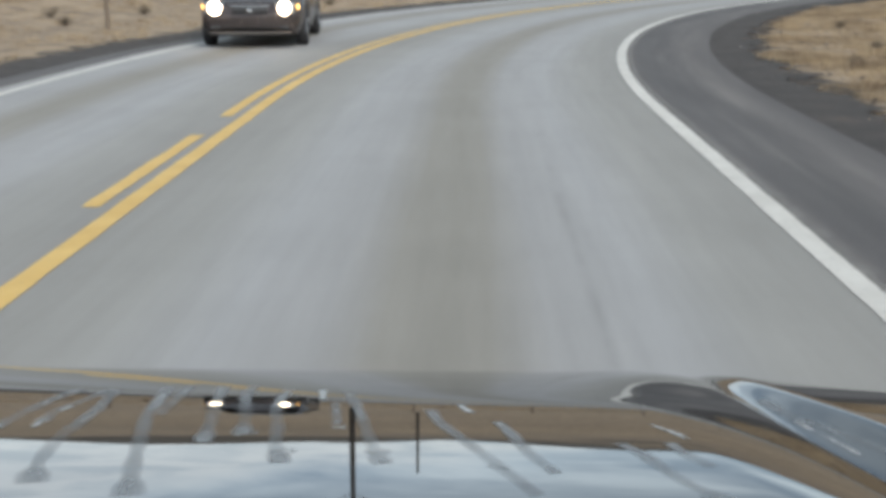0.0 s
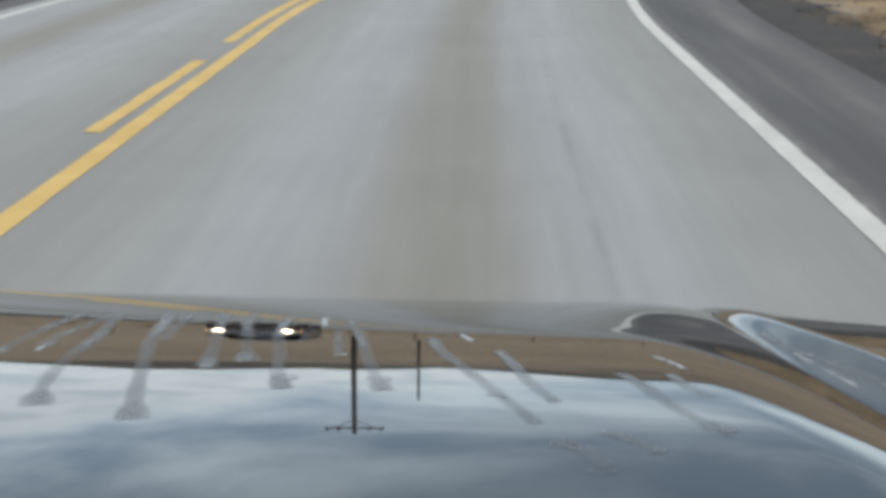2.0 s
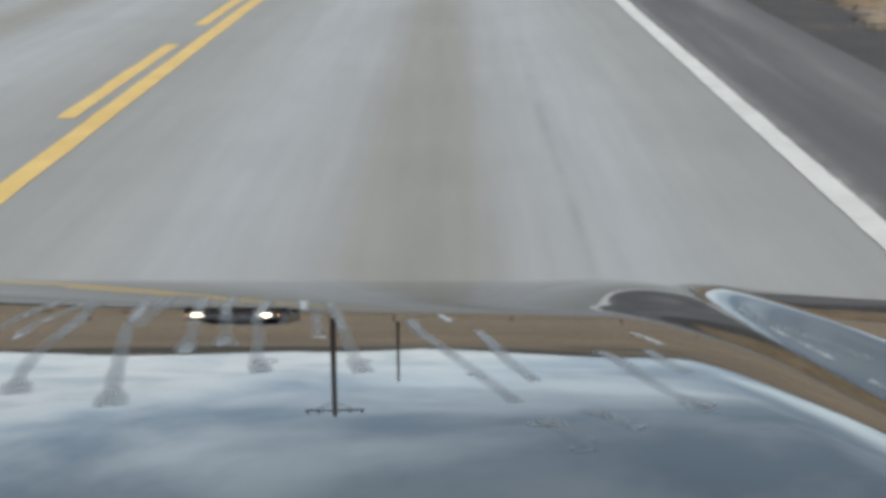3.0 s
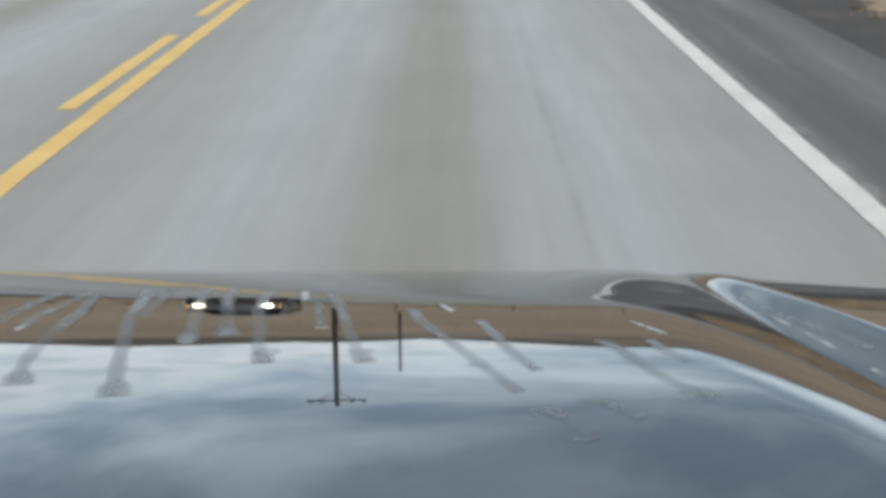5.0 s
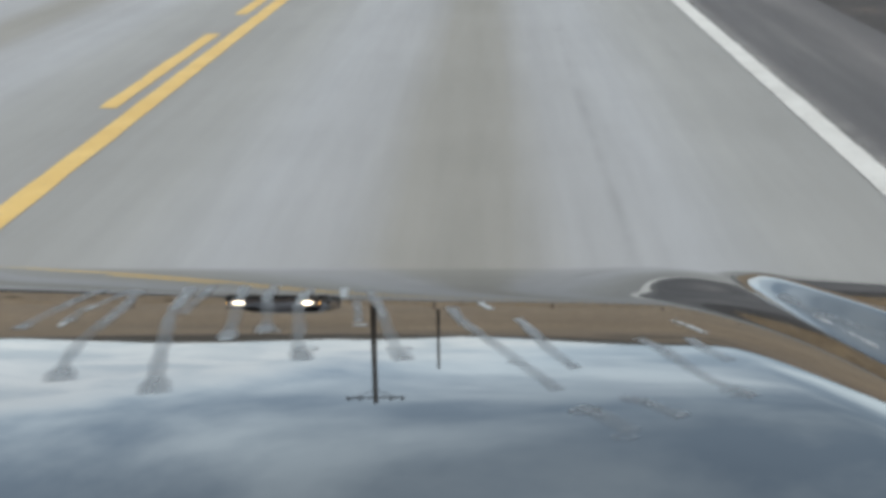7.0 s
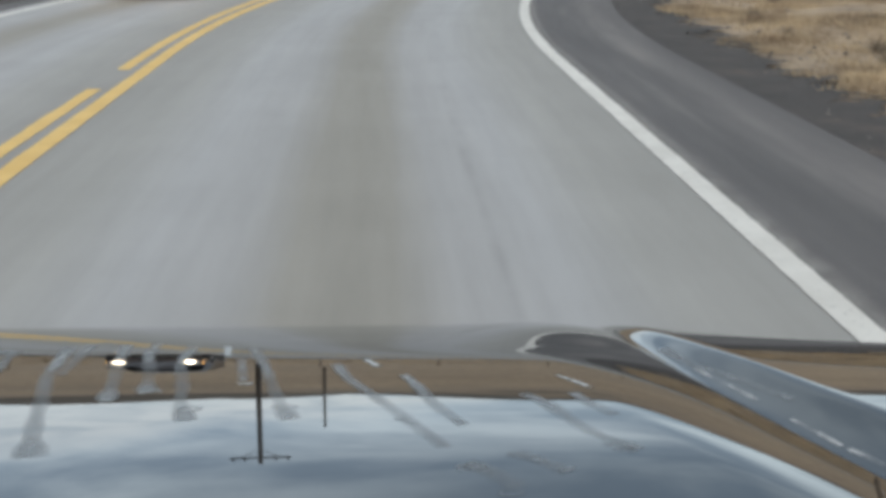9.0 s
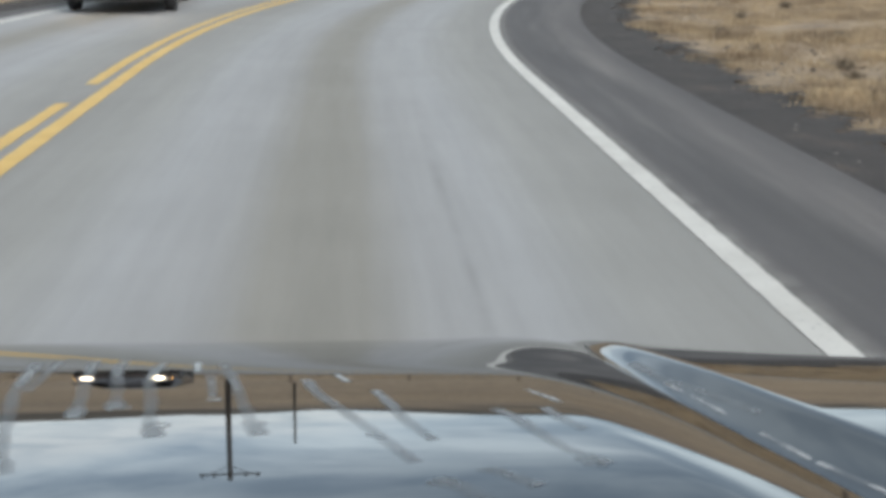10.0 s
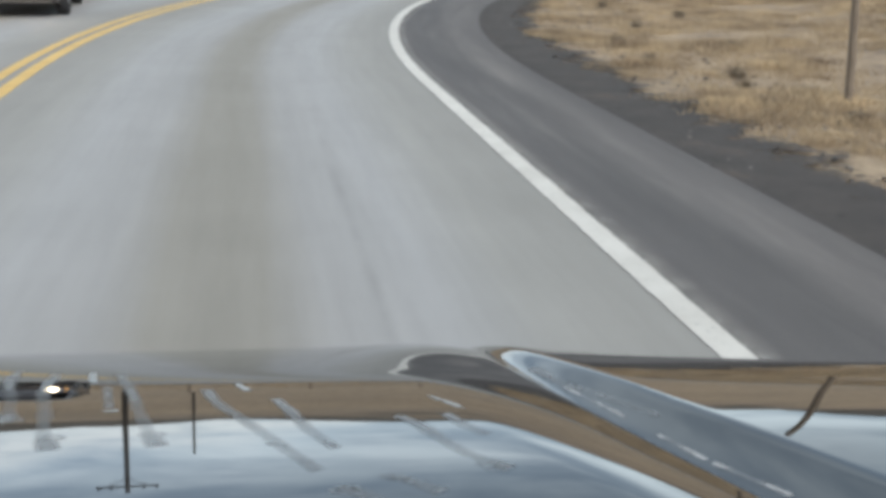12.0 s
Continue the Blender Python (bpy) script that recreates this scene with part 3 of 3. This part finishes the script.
for pts, w, blob in (
        (((-0.428, 1.246), (-0.434, 1.165), (-0.437, 1.076), (-0.439, 1.029)), 0.012, 0),
        (((-0.395, 1.251), (-0.400, 1.162), (-0.409, 1.116), (-0.404, 1.059)), 0.009, 0.004),
        (((-0.388, 1.243), (-0.370, 1.120), (-0.367, 1.034), (-0.365, 0.976), (-0.355, 0.910), (-0.343, 0.868)), 0.011, 0.012),
        (((-0.337, 1.270), (-0.322, 1.172), (-0.315, 1.097), (-0.295, 1.007), (-0.277, 0.916), (-0.259, 0.840)), 0.011, 0.012),
        (((-0.314, 1.278), (-0.306, 1.166), (-0.302, 1.095)), 0.009, 0),
        (((-0.278, 1.284), (-0.258, 1.139), (-0.247, 1.077), (-0.237, 0.995)), 0.01, 0.005),
        (((-0.245, 1.290), (-0.238, 1.190), (-0.220, 1.107), (-0.207, 1.019)), 0.01, 0.006),
        (((-0.201, 1.262), (-0.198, 1.146), (-0.178, 1.040), (-0.171, 0.977), (-0.158, 0.928)), 0.0095, 0.007),
        (((-0.140, 1.169), (-0.126, 1.063)), 0.007, 0),
        (((-0.136, 1.248), (-0.110, 1.118), (-0.096, 1.033), (-0.083, 0.965), (-0.073, 0.928)), 0.009, 0.006),
        (((-0.043, 1.141), (-0.031, 1.072), (-0.016, 1.029), (0.007, 0.967), (0.029, 0.907), (0.050, 0.851)), 0.0095, 0),
        (((0.063, 0.815), (0.081, 0.794), (0.096, 0.765)), 0.012, 0.004),
        (((0.023, 1.083), (0.035, 1.032), (0.048, 0.965), (0.068, 0.906)), 0.009, 0),
        (((0.102, 0.834), (0.116, 0.821), (0.137, 0.794)), 0.01, 0.001),
        (((0.127, 1.002), (0.143, 0.972), (0.158, 0.916), (0.171, 0.878), (0.198, 0.841)), 0.0105, 0.001),
        (((0.173, 1.004), (0.182, 0.967), (0.197, 0.932)), 0.010, 0),):
    bonnet_streak(pts, w, blob)
# short pale pieces: highlights of the runs, painted on
for pts, w in (
        (((-0.165, 1.267), (-0.154, 1.178)), 0.0065),
        (((-0.015, 1.167), (0.000, 1.119)), 0.0065),
        (((-0.132, 1.048), (-0.115, 1.050)), 0.006),
        (((0.023, 1.078), (0.034, 1.041)), 0.006),
        (((-0.400, 1.145), (-0.407, 1.110)), 0.006),
        (((-0.326, 1.217), (-0.324, 1.157)), 0.006),
        (((0.167, 1.079), (0.183, 1.046), (0.193, 1.019)), 0.0055),
        (((-0.200, 1.022), (-0.215, 1.018)), 0.006),
        (((-0.229, 0.996), (-0.244, 0.993)), 0.006),
        (((-0.404, 1.066), (-0.405, 1.037)), 0.005),):
    bonnet_streak(pts, w, 0.0, M_PALE)
for pts, w in (
        (((0.350, 1.205), (0.362, 1.148), (0.374, 1.098)), 0.0035),
        (((0.388, 1.040), (0.400, 1.000), (0.409, 0.968)), 0.0045),
        (((0.412, 0.960), (0.434, 0.913), (0.450, 0.879)), 0.0055),
        (((0.345, 1.228), (0.351, 1.196)), 0.0045)):
    bonnet_streak(pts, w, 0.0, M_SCUFF)
# two soft dull grey bands along the inner flank of the crest
for pts, w in (
        (((0.331, 1.333), (0.341, 1.270), (0.351, 1.215)), 0.009),
        (((0.353, 1.222), (0.374, 1.155), (0.402, 1.080)), 0.006)):
    bonnet_streak(pts, w)


def water_drop(x, y, r, squash, turn):
    """The pale rim that a dried drop leaves."""
    verts, faces, uvs = [], [], []
    for i in range(20):
        a = 2 * math.pi * i / 20
        for q in (0.55, 1.0):
            uvs.append((-1.0 if q < 1 else 1.0, a))
            rr = r * q * (1 + 0.18 * noise.noise((math.cos(a) * 1.5, math.sin(a) * 1.5, x * 50)))
            u, v = rr * math.cos(a), rr * squash * math.sin(a)
            px, py = x + u * math.cos(turn) - v * math.sin(turn), y + u * math.sin(turn) + v * math.cos(turn)
            verts.append((px, py, hood_z(px, py) + 0.0004))
    for i in range(20):
        j = (i + 1) % 20
        faces.append((2 * i, 2 * i + 1, 2 * j + 1, 2 * j))
    ob = new("water_drop", mesh_of("water_drop", verts, faces, M_STREAK, True, uvs))
    ob.parent = hood


for x, y, r, sq, turn in (
        (0.067, 0.806, 0.014, 0.6, 0.3),
        (0.107, 0.830, 0.014, 0.4, -0.3),
        (0.186, 0.839, 0.01, 0.4, -0.4),
        (0.090, 0.754, 0.01, 0.6, 0.2),
        (0.021, 0.920, 0.011, 0.4, -0.6),
        (-0.161, 0.962, 0.012, 0.8, 0),
        (-0.081, 0.965, 0.012, 0.7, 0),
        (-0.203, 1.024, 0.012, 0.6, 0),
        (0.183, 0.849, 0.013, 0.35, -0.5),):
    water_drop(x, y, r, sq, turn)


def wheel(parent, x, y, r, w, side):
    """A tyre with its rim; side: +1 where the outer face looks to +x."""
    bm = bmesh.new()
    prof = [(r * 0.62, -w * 0.46), (r * 0.90, -w * 0.5), (r * 0.985, -w * 0.40), (r, 0.0), (r * 0.985, w * 0.40), (r * 0.90, w * 0.5), (r * 0.62, w * 0.46)]
    ring = []
    for i in range(28):
        a = 2 * math.pi * i / 28
        ring.append([bm.verts.new((x + q, y + p * math.cos(a), r + p * math.sin(a))) for p, q in prof])
    for i in range(28):
        for j in range(len(prof) - 1):
            bm.faces.new((ring[i][j], ring[(i + 1) % 28][j], ring[(i + 1) % 28][j + 1], ring[i][j + 1]))
    hub = new("wheel")
    hub.parent = parent
    part("tyre", bm, M_BLACK, hub)
    bm = bmesh.new()
    ox = x + side * w * 0.34
    bmesh.ops.create_cone(bm, cap_ends=True, segments=28, radius1=r * 0.64, radius2=r * 0.64, depth=w * 0.25,
                          matrix=Matrix.Translation((ox - side * 0.03, y, r)) @ Matrix.Rotation(math.pi / 2, 4, "Y"))
    for i in range(5):
        a = 2 * math.pi * i / 5 + 0.3
        spoke = Matrix.Translation((ox + side * 0.005, y, r)) @ Matrix.Rotation(a, 4, "X") @ Matrix.Translation((0, 0, r * 0.33)) @ Matrix.Diagonal((0.03, r * 0.16, r * 0.56, 1))
        bmesh.ops.create_cube(bm, size=1, matrix=spoke)
    part("rim", bm, M_RIM, hub)
    return hub


# flanks, nose and wheels under the bonnet
M_BODY = M_CAR
M_TRIM = material("black_trim", (0.03, 0.03, 0.032), 0.55)
XL_, XR_ = float(gx[0]), float(gx[-1])
NOSE_Y, NOSE_Z = float(gy[-1]), float(Z[-1].min())
for nm, xx, sg in (("fender", XR_, 1), ("fender", XL_, -1)):
    verts, faces = [], []
    ys = np.arange(-3.0, NOSE_Y + 0.001, 0.05)
    for y in ys:
        top = hood_z(xx, max(y, 0.30)) if y > 0.30 else hood_z(xx, 0.30)
        arch = max(0.0, 0.46 ** 2 - (y - 0.85) ** 2) ** 0.5
        arch = max(arch, max(0.0, 0.46 ** 2 - (y + 2.2) ** 2) ** 0.5)
        low_z = max(0.30, 0.36 + arch if arch > 0 else 0.30)
        for q in range(7):
            u = q / 6
            verts.append((xx + sg * 0.05 * math.sin(math.pi * min(1.0, u * 1.1)), y, top + (low_z - top) * u))
    m_ = 7
    for i in range(len(ys) - 1):
        for q in range(m_ - 1):
            a = i * m_ + q
            faces.append((a, a + 1, a + m_ + 1, a + m_))
    fo = new(nm, mesh_of(nm, verts, faces, M_BODY, True))
    fo.parent = car
part("bumper", bm_box((XR_ - XL_ - 0.06, 0.14, 0.26), ((XL_ + XR_) / 2, NOSE_Y - 0.03, 0.46), 0.05, 3), M_BODY, car)
part("grille", bm_box((1.20, 0.05, NOSE_Z - 0.56), ((XL_ + XR_) / 2, NOSE_Y - 0.03, (NOSE_Z + 0.58) / 2), 0.015), M_TRIM, car)
for sg in (-1, 1):
    part("headlight", bm_box((0.40, 0.08, 0.15), ((XL_ + XR_) / 2 + sg * 0.84, NOSE_Y - 0.05, NOSE_Z - 0.09), 0.03, 3), M_RIM, car)
part("cowl", bm_box((XR_ - XL_ - 0.04, 0.16, 0.05), ((XL_ + XR_) / 2, 0.22, hood_z(-0.24, 0.31) - 0.035), 0.015), M_TRIM, car, "black plastic cowl")
part("floor_pan", bm_box((XR_ - XL_ - 0.08, 4.55, 0.10), ((XL_ + XR_) / 2, -0.62, 0.36), 0.03), M_TRIM, car)
for yy in (0.85, -2.2):
    wheel(car, XR_ - 0.13, yy, 0.37, 0.24, 1)
    wheel(car, XL_ + 0.13, yy, 0.37, 0.24, -1)


# the plain cabin round the camera, open at the windows
MID = (XL_ + XR_) / 2
part("roof", bm_box((1.86, 2.75, 0.07), (MID, -1.45, 1.93), 0.03, 3), M_BODY, car)
part("tailgate", bm_box((XR_ - XL_ - 0.10, 0.08, 0.72), (MID, -2.96, 0.76), 0.03, 2), M_BODY, car)
for sg in (-1, 1):
    half = (XR_ - XL_) / 2 - 0.06
    part("front_pillar", bm_tube(0.045, 0.04, (MID + sg * half, 0.26, 1.10), (MID + sg * 0.90, -0.10, 1.92), 8), M_BODY, car)
    part("middle_pillar", bm_tube(0.05, 0.045, (MID + sg * half, -1.15, 1.08), (MID + sg * 0.90, -1.20, 1.92), 8), M_BODY, car)
    part("rear_pillar", bm_tube(0.07, 0.06, (MID + sg * half, -2.92, 1.08), (MID + sg * 0.88, -2.75, 1.92), 8), M_BODY, car)
    part("seat", bm_box((0.50, 0.52, 0.18), (MID + sg * 0.48, -0.95, 0.72), 0.05, 3), M_TRIM, car, "dark cloth seat")
part("dashboard", bm_box((XR_ - XL_ - 0.16, 0.30, 0.22), (MID, 0.02, 0.98), 0.06, 3), M_TRIM, car, "black dashboard")

# ---------------------------------------------------------------- the oncoming car
def glow_material(name, colour, strength):
    m = material(name, colour, 0.2)
    b = m.node_tree.nodes["Principled BSDF"]
    b.inputs["Emission Color"].default_value = (*colour, 1)
    b.inputs["Emission Strength"].default_value = strength
    return m


# dark grey paint; its brown tint is a reflection put into the colour
M_DARKCAR = material("dark_grey_car_paint", (0.10, 0.095, 0.10), 0.22, 0.6)
k = Net(M_DARKCAR)
body_tone = k.noise(k.coords("Object"), 5.0, 6.0)
k.out(k.ramp(body_tone, [(0.35, (0.070, 0.060, 0.060)), (0.75, (0.125, 0.104, 0.096))]), k.ramp(body_tone, [(0.3, (0.16, 0.16, 0.16)), (0.8, (0.34, 0.34, 0.34))]))
M_GLASS = material("tinted_glass", (0.015, 0.018, 0.02), 0.03)
M_LAMP = glow_material("lit_headlamp", (1.0, 0.80, 0.55), 6.0)
M_AMBER = glow_material("amber_lamp", (1.0, 0.50, 0.12), 1.6)
M_LIP = material("scuffed_plastic", (0.13, 0.115, 0.105), 0.5)
M_CHROME = material("chrome", (0.7, 0.7, 0.7), 0.12, 1.0)


def sedan():
    """A small saloon, nose to -y, standing on z = 0, its nose at y = 0."""
    ob = new("oncoming_car")
    # half widths and heights along the length: y, sill, belt, half width, roof, roof half width
    ST = [(0.00, 0.34, 0.62, 0.66, 0.62, 0.60), (0.10, 0.24, 0.70, 0.78, 0.70, 0.70), (0.45, 0.20, 0.80, 0.84, 0.80, 0.74),
          (1.10, 0.20, 0.90, 0.86, 0.92, 0.72), (1.75, 0.20, 0.93, 0.86, 1.30, 0.60), (2.20, 0.20, 0.94, 0.86, 1.41, 0.58),
          (3.00, 0.20, 0.95, 0.86, 1.40, 0.57), (3.60, 0.22, 0.96, 0.85, 1.16, 0.60), (4.00, 0.26, 0.97, 0.83, 1.00, 0.68), (4.42, 0.36, 0.90, 0.72, 0.90, 0.62)]
    bm = bmesh.new()
    rows = []
    ys = np.linspace(0, 4.42, 50)
    cols = list(zip(*ST))
    for y in ys:
        sill, belt, hw, roof, rw = (float(np.interp(y, cols[0], c)) for c in cols[1:])
        arch = max(max(0.0, 0.36 ** 2 - (y - 0.85) ** 2), max(0.0, 0.36 ** 2 - (y - 3.45) ** 2)) ** 0.5
        low = max(sill, 0.30 + arch if arch > 0 else sill)
        half = [(hw * 0.90, low), (hw * 0.98, low + (belt - low) * 0.3), (hw, low + (belt - low) * 0.62), (hw * 0.95, belt),
                (rw + (hw * 0.93 - rw) * 0.5, belt + (roof - belt) * 0.55), (rw, roof - 0.03 * (roof > belt)), (rw * 0.5, roof + 0.015), (0.0, roof + 0.02)]
        pts = [(-a, b) for a, b in half] + [(a, b) for a, b in half[-2::-1]]
        rows.append([bm.verts.new((a, y, b)) for a, b in pts])
    for r0, r1 in zip(rows, rows[1:]):
        for i in range(len(r0) - 1):
            bm.faces.new((r0[i], r0[i + 1], r1[i + 1], r1[i]))
    bm.faces.new(rows[0])
    bm.faces.new(rows[-1][::-1])
    bmesh.ops.recalc_face_normals(bm, faces=bm.faces[:])
    part("body", bm, M_DARKCAR, ob)
    # glass
    bm = bmesh.new()
    q = [bm.verts.new(v) for v in ((-0.70, 1.16, 0.955), (0.70, 1.16, 0.955), (0.575, 1.76, 1.335), (-0.575, 1.76, 1.335))]
    bm.faces.new(q)
    bmesh.ops.solidify(bm, geom=bm.faces[:], thickness=0.012)
    part("windshield", bm, M_GLASS, ob)
    for sg in (-1, 1):
        for y0, y1 in ((1.62, 2.42), (2.50, 3.30)):
            bm = bmesh.new()
            q = [bm.verts.new(v) for v in ((sg * 0.845, y0, 0.975), (sg * 0.845, y1, 0.985), (sg * 0.655, y1 - 0.06, 1.31), (sg * 0.655, y0 + 0.20, 1.29))]
            bm.faces.new(q)
            bmesh.ops.solidify(bm, geom=bm.faces[:], thickness=0.02)
            part("side_window", bm, M_GLASS, ob)
        part("headlight", bm_box((0.30, 0.16, 0.19), (sg * 0.56, 0.085, 0.625), 0.075, 5), M_RIM, ob, "clear headlamp housing")
        part("lamp_bulb", bm_tube(0.115, 0.095, (sg * 0.55, 0.06, 0.63), (sg * 0.55, -0.015, 0.63), 24), M_LAMP, ob, "lit headlamp")
        part("turn_signal", bm_box((0.07, 0.16, 0.09), (sg * 0.735, 0.19, 0.645), 0.02, 2), M_AMBER, ob, "amber turn lamp")
        part("mirror", bm_box((0.17, 0.10, 0.12), (sg * 0.93, 1.52, 1.0), 0.03, 3), M_DARKCAR, ob)
        part("fog_lamp", bm_box((0.14, 0.05, 0.06), (sg * 0.55, 0.015, 0.33), 0.015, 2), M_TRIM, ob)
    part("grille", bm_box((0.58, 0.06, 0.10), (0, 0.005, 0.60), 0.02, 2), M_TRIM, ob, "black grille")
    part("grille_bar", bm_box((0.64, 0.03, 0.022), (0, 0.0, 0.665), 0.008, 2), M_CHROME, ob, "chrome bar")
    part("emblem", bm_box((0.09, 0.02, 0.06), (0, -0.03, 0.60), 0.012, 2), M_CHROME, ob)
    part("lower_intake", bm_box((1.05, 0.05, 0.09), (0, 0.03, 0.36), 0.02, 2), M_TRIM, ob, "black lower intake")
    part("bumper_lip", bm_box((1.30, 0.16, 0.03), (0, 0.10, 0.245), 0.012, 2), M_LIP, ob, "pale bumper lip")
    part("underbody", bm_box((1.40, 4.0, 0.14), (0, 2.2, 0.27), 0.03), M_TRIM, ob)
    for y in (0.85, 3.45):
        wheel(ob, 0.76, y, 0.31, 0.19, 1)
        wheel(ob, -0.76, y, 0.31, 0.19, -1)
    return tagged(ob, "dark grey saloon car with lit headlights on the far lane", "car")


sedan().matrix_world = pose(-3.58, 19.6, 0.0, 0, 0, 3.0)


# ---------------------------------------------------------------- poles and posts
def utility_pole(x, y, tall, arm, turn):
    ob = new("utility_pole")
    z = land(x, y) - 0.3
    part("pole", bm_tube(0.13 if arm else 0.10, 0.095 if arm else 0.07, (0, 0, 0), (0, 0, tall), 12), M_WOOD, ob)
    if arm:
        part("crossarm", bm_box((2.4, 0.10, 0.12), (0, 0.12, tall - 0.45), 0.015), M_WOOD, ob)
        for sg in (-1, 1):
            part("brace", bm_tube(0.025, 0.025, (sg * 0.75, 0.16, tall - 0.5), (0, 0.12, tall - 1.15), 6), M_WOOD, ob)
        for q in (-1.08, -0.62, 0.62, 1.08):
            part("insulator", bm_tube(0.05, 0.03, (q, 0.12, tall - 0.39), (q, 0.12, tall - 0.20), 8), M_TRIM, ob)
    ob.matrix_world = pose(x, y, z, 0, 0, turn)
    return tagged(ob, "dark weathered wooden utility pole" + (" with a crossarm" if arm else " without a crossarm"), "pole")


utility_pole(-4.7, 48.0, 12.3, True, 8)
utility_pole(-3.2, 72.0, 12.5, False, 0)


def post(name, x, y, tall, r, lean, label, category, group=""):
    bm = bm_tube(r, r * 0.85, (0, 0, 0), (lean * tall, 0, tall), 9)
    bmesh.ops.bevel(bm, geom=[e for e in bm.edges if all(v.co.z > tall - 0.01 for v in e.verts)], offset=r * 0.3, segments=2, affect="EDGES")
    me = bpy.data.meshes.new(name)
    bm.to_mesh(me)
    bm.free()
    me.materials.append(M_POST)
    ob = new(name, me)
    ob.matrix_world = pose(x, y, land(x, y) - 0.05, 0, 0, 0)
    return tagged(ob, label, category, group)


post("roadside_pole", 5.76, 11.0, 3.1, 0.042, -0.045, "slim leaning weathered wooden pole standing in dry grass", "pole")
rnd = random.Random(4)
for i in range(7):
    x, y = on_road(16.0 + 7.0 * i, -8.6 + rnd.uniform(-0.1, 0.1))
    post("fence_post", float(x), float(y), rnd.uniform(1.15, 1.3), 0.05, rnd.uniform(-0.04, 0.04), "weathered wooden fence post in dry grass", "post", "fence posts across the road")
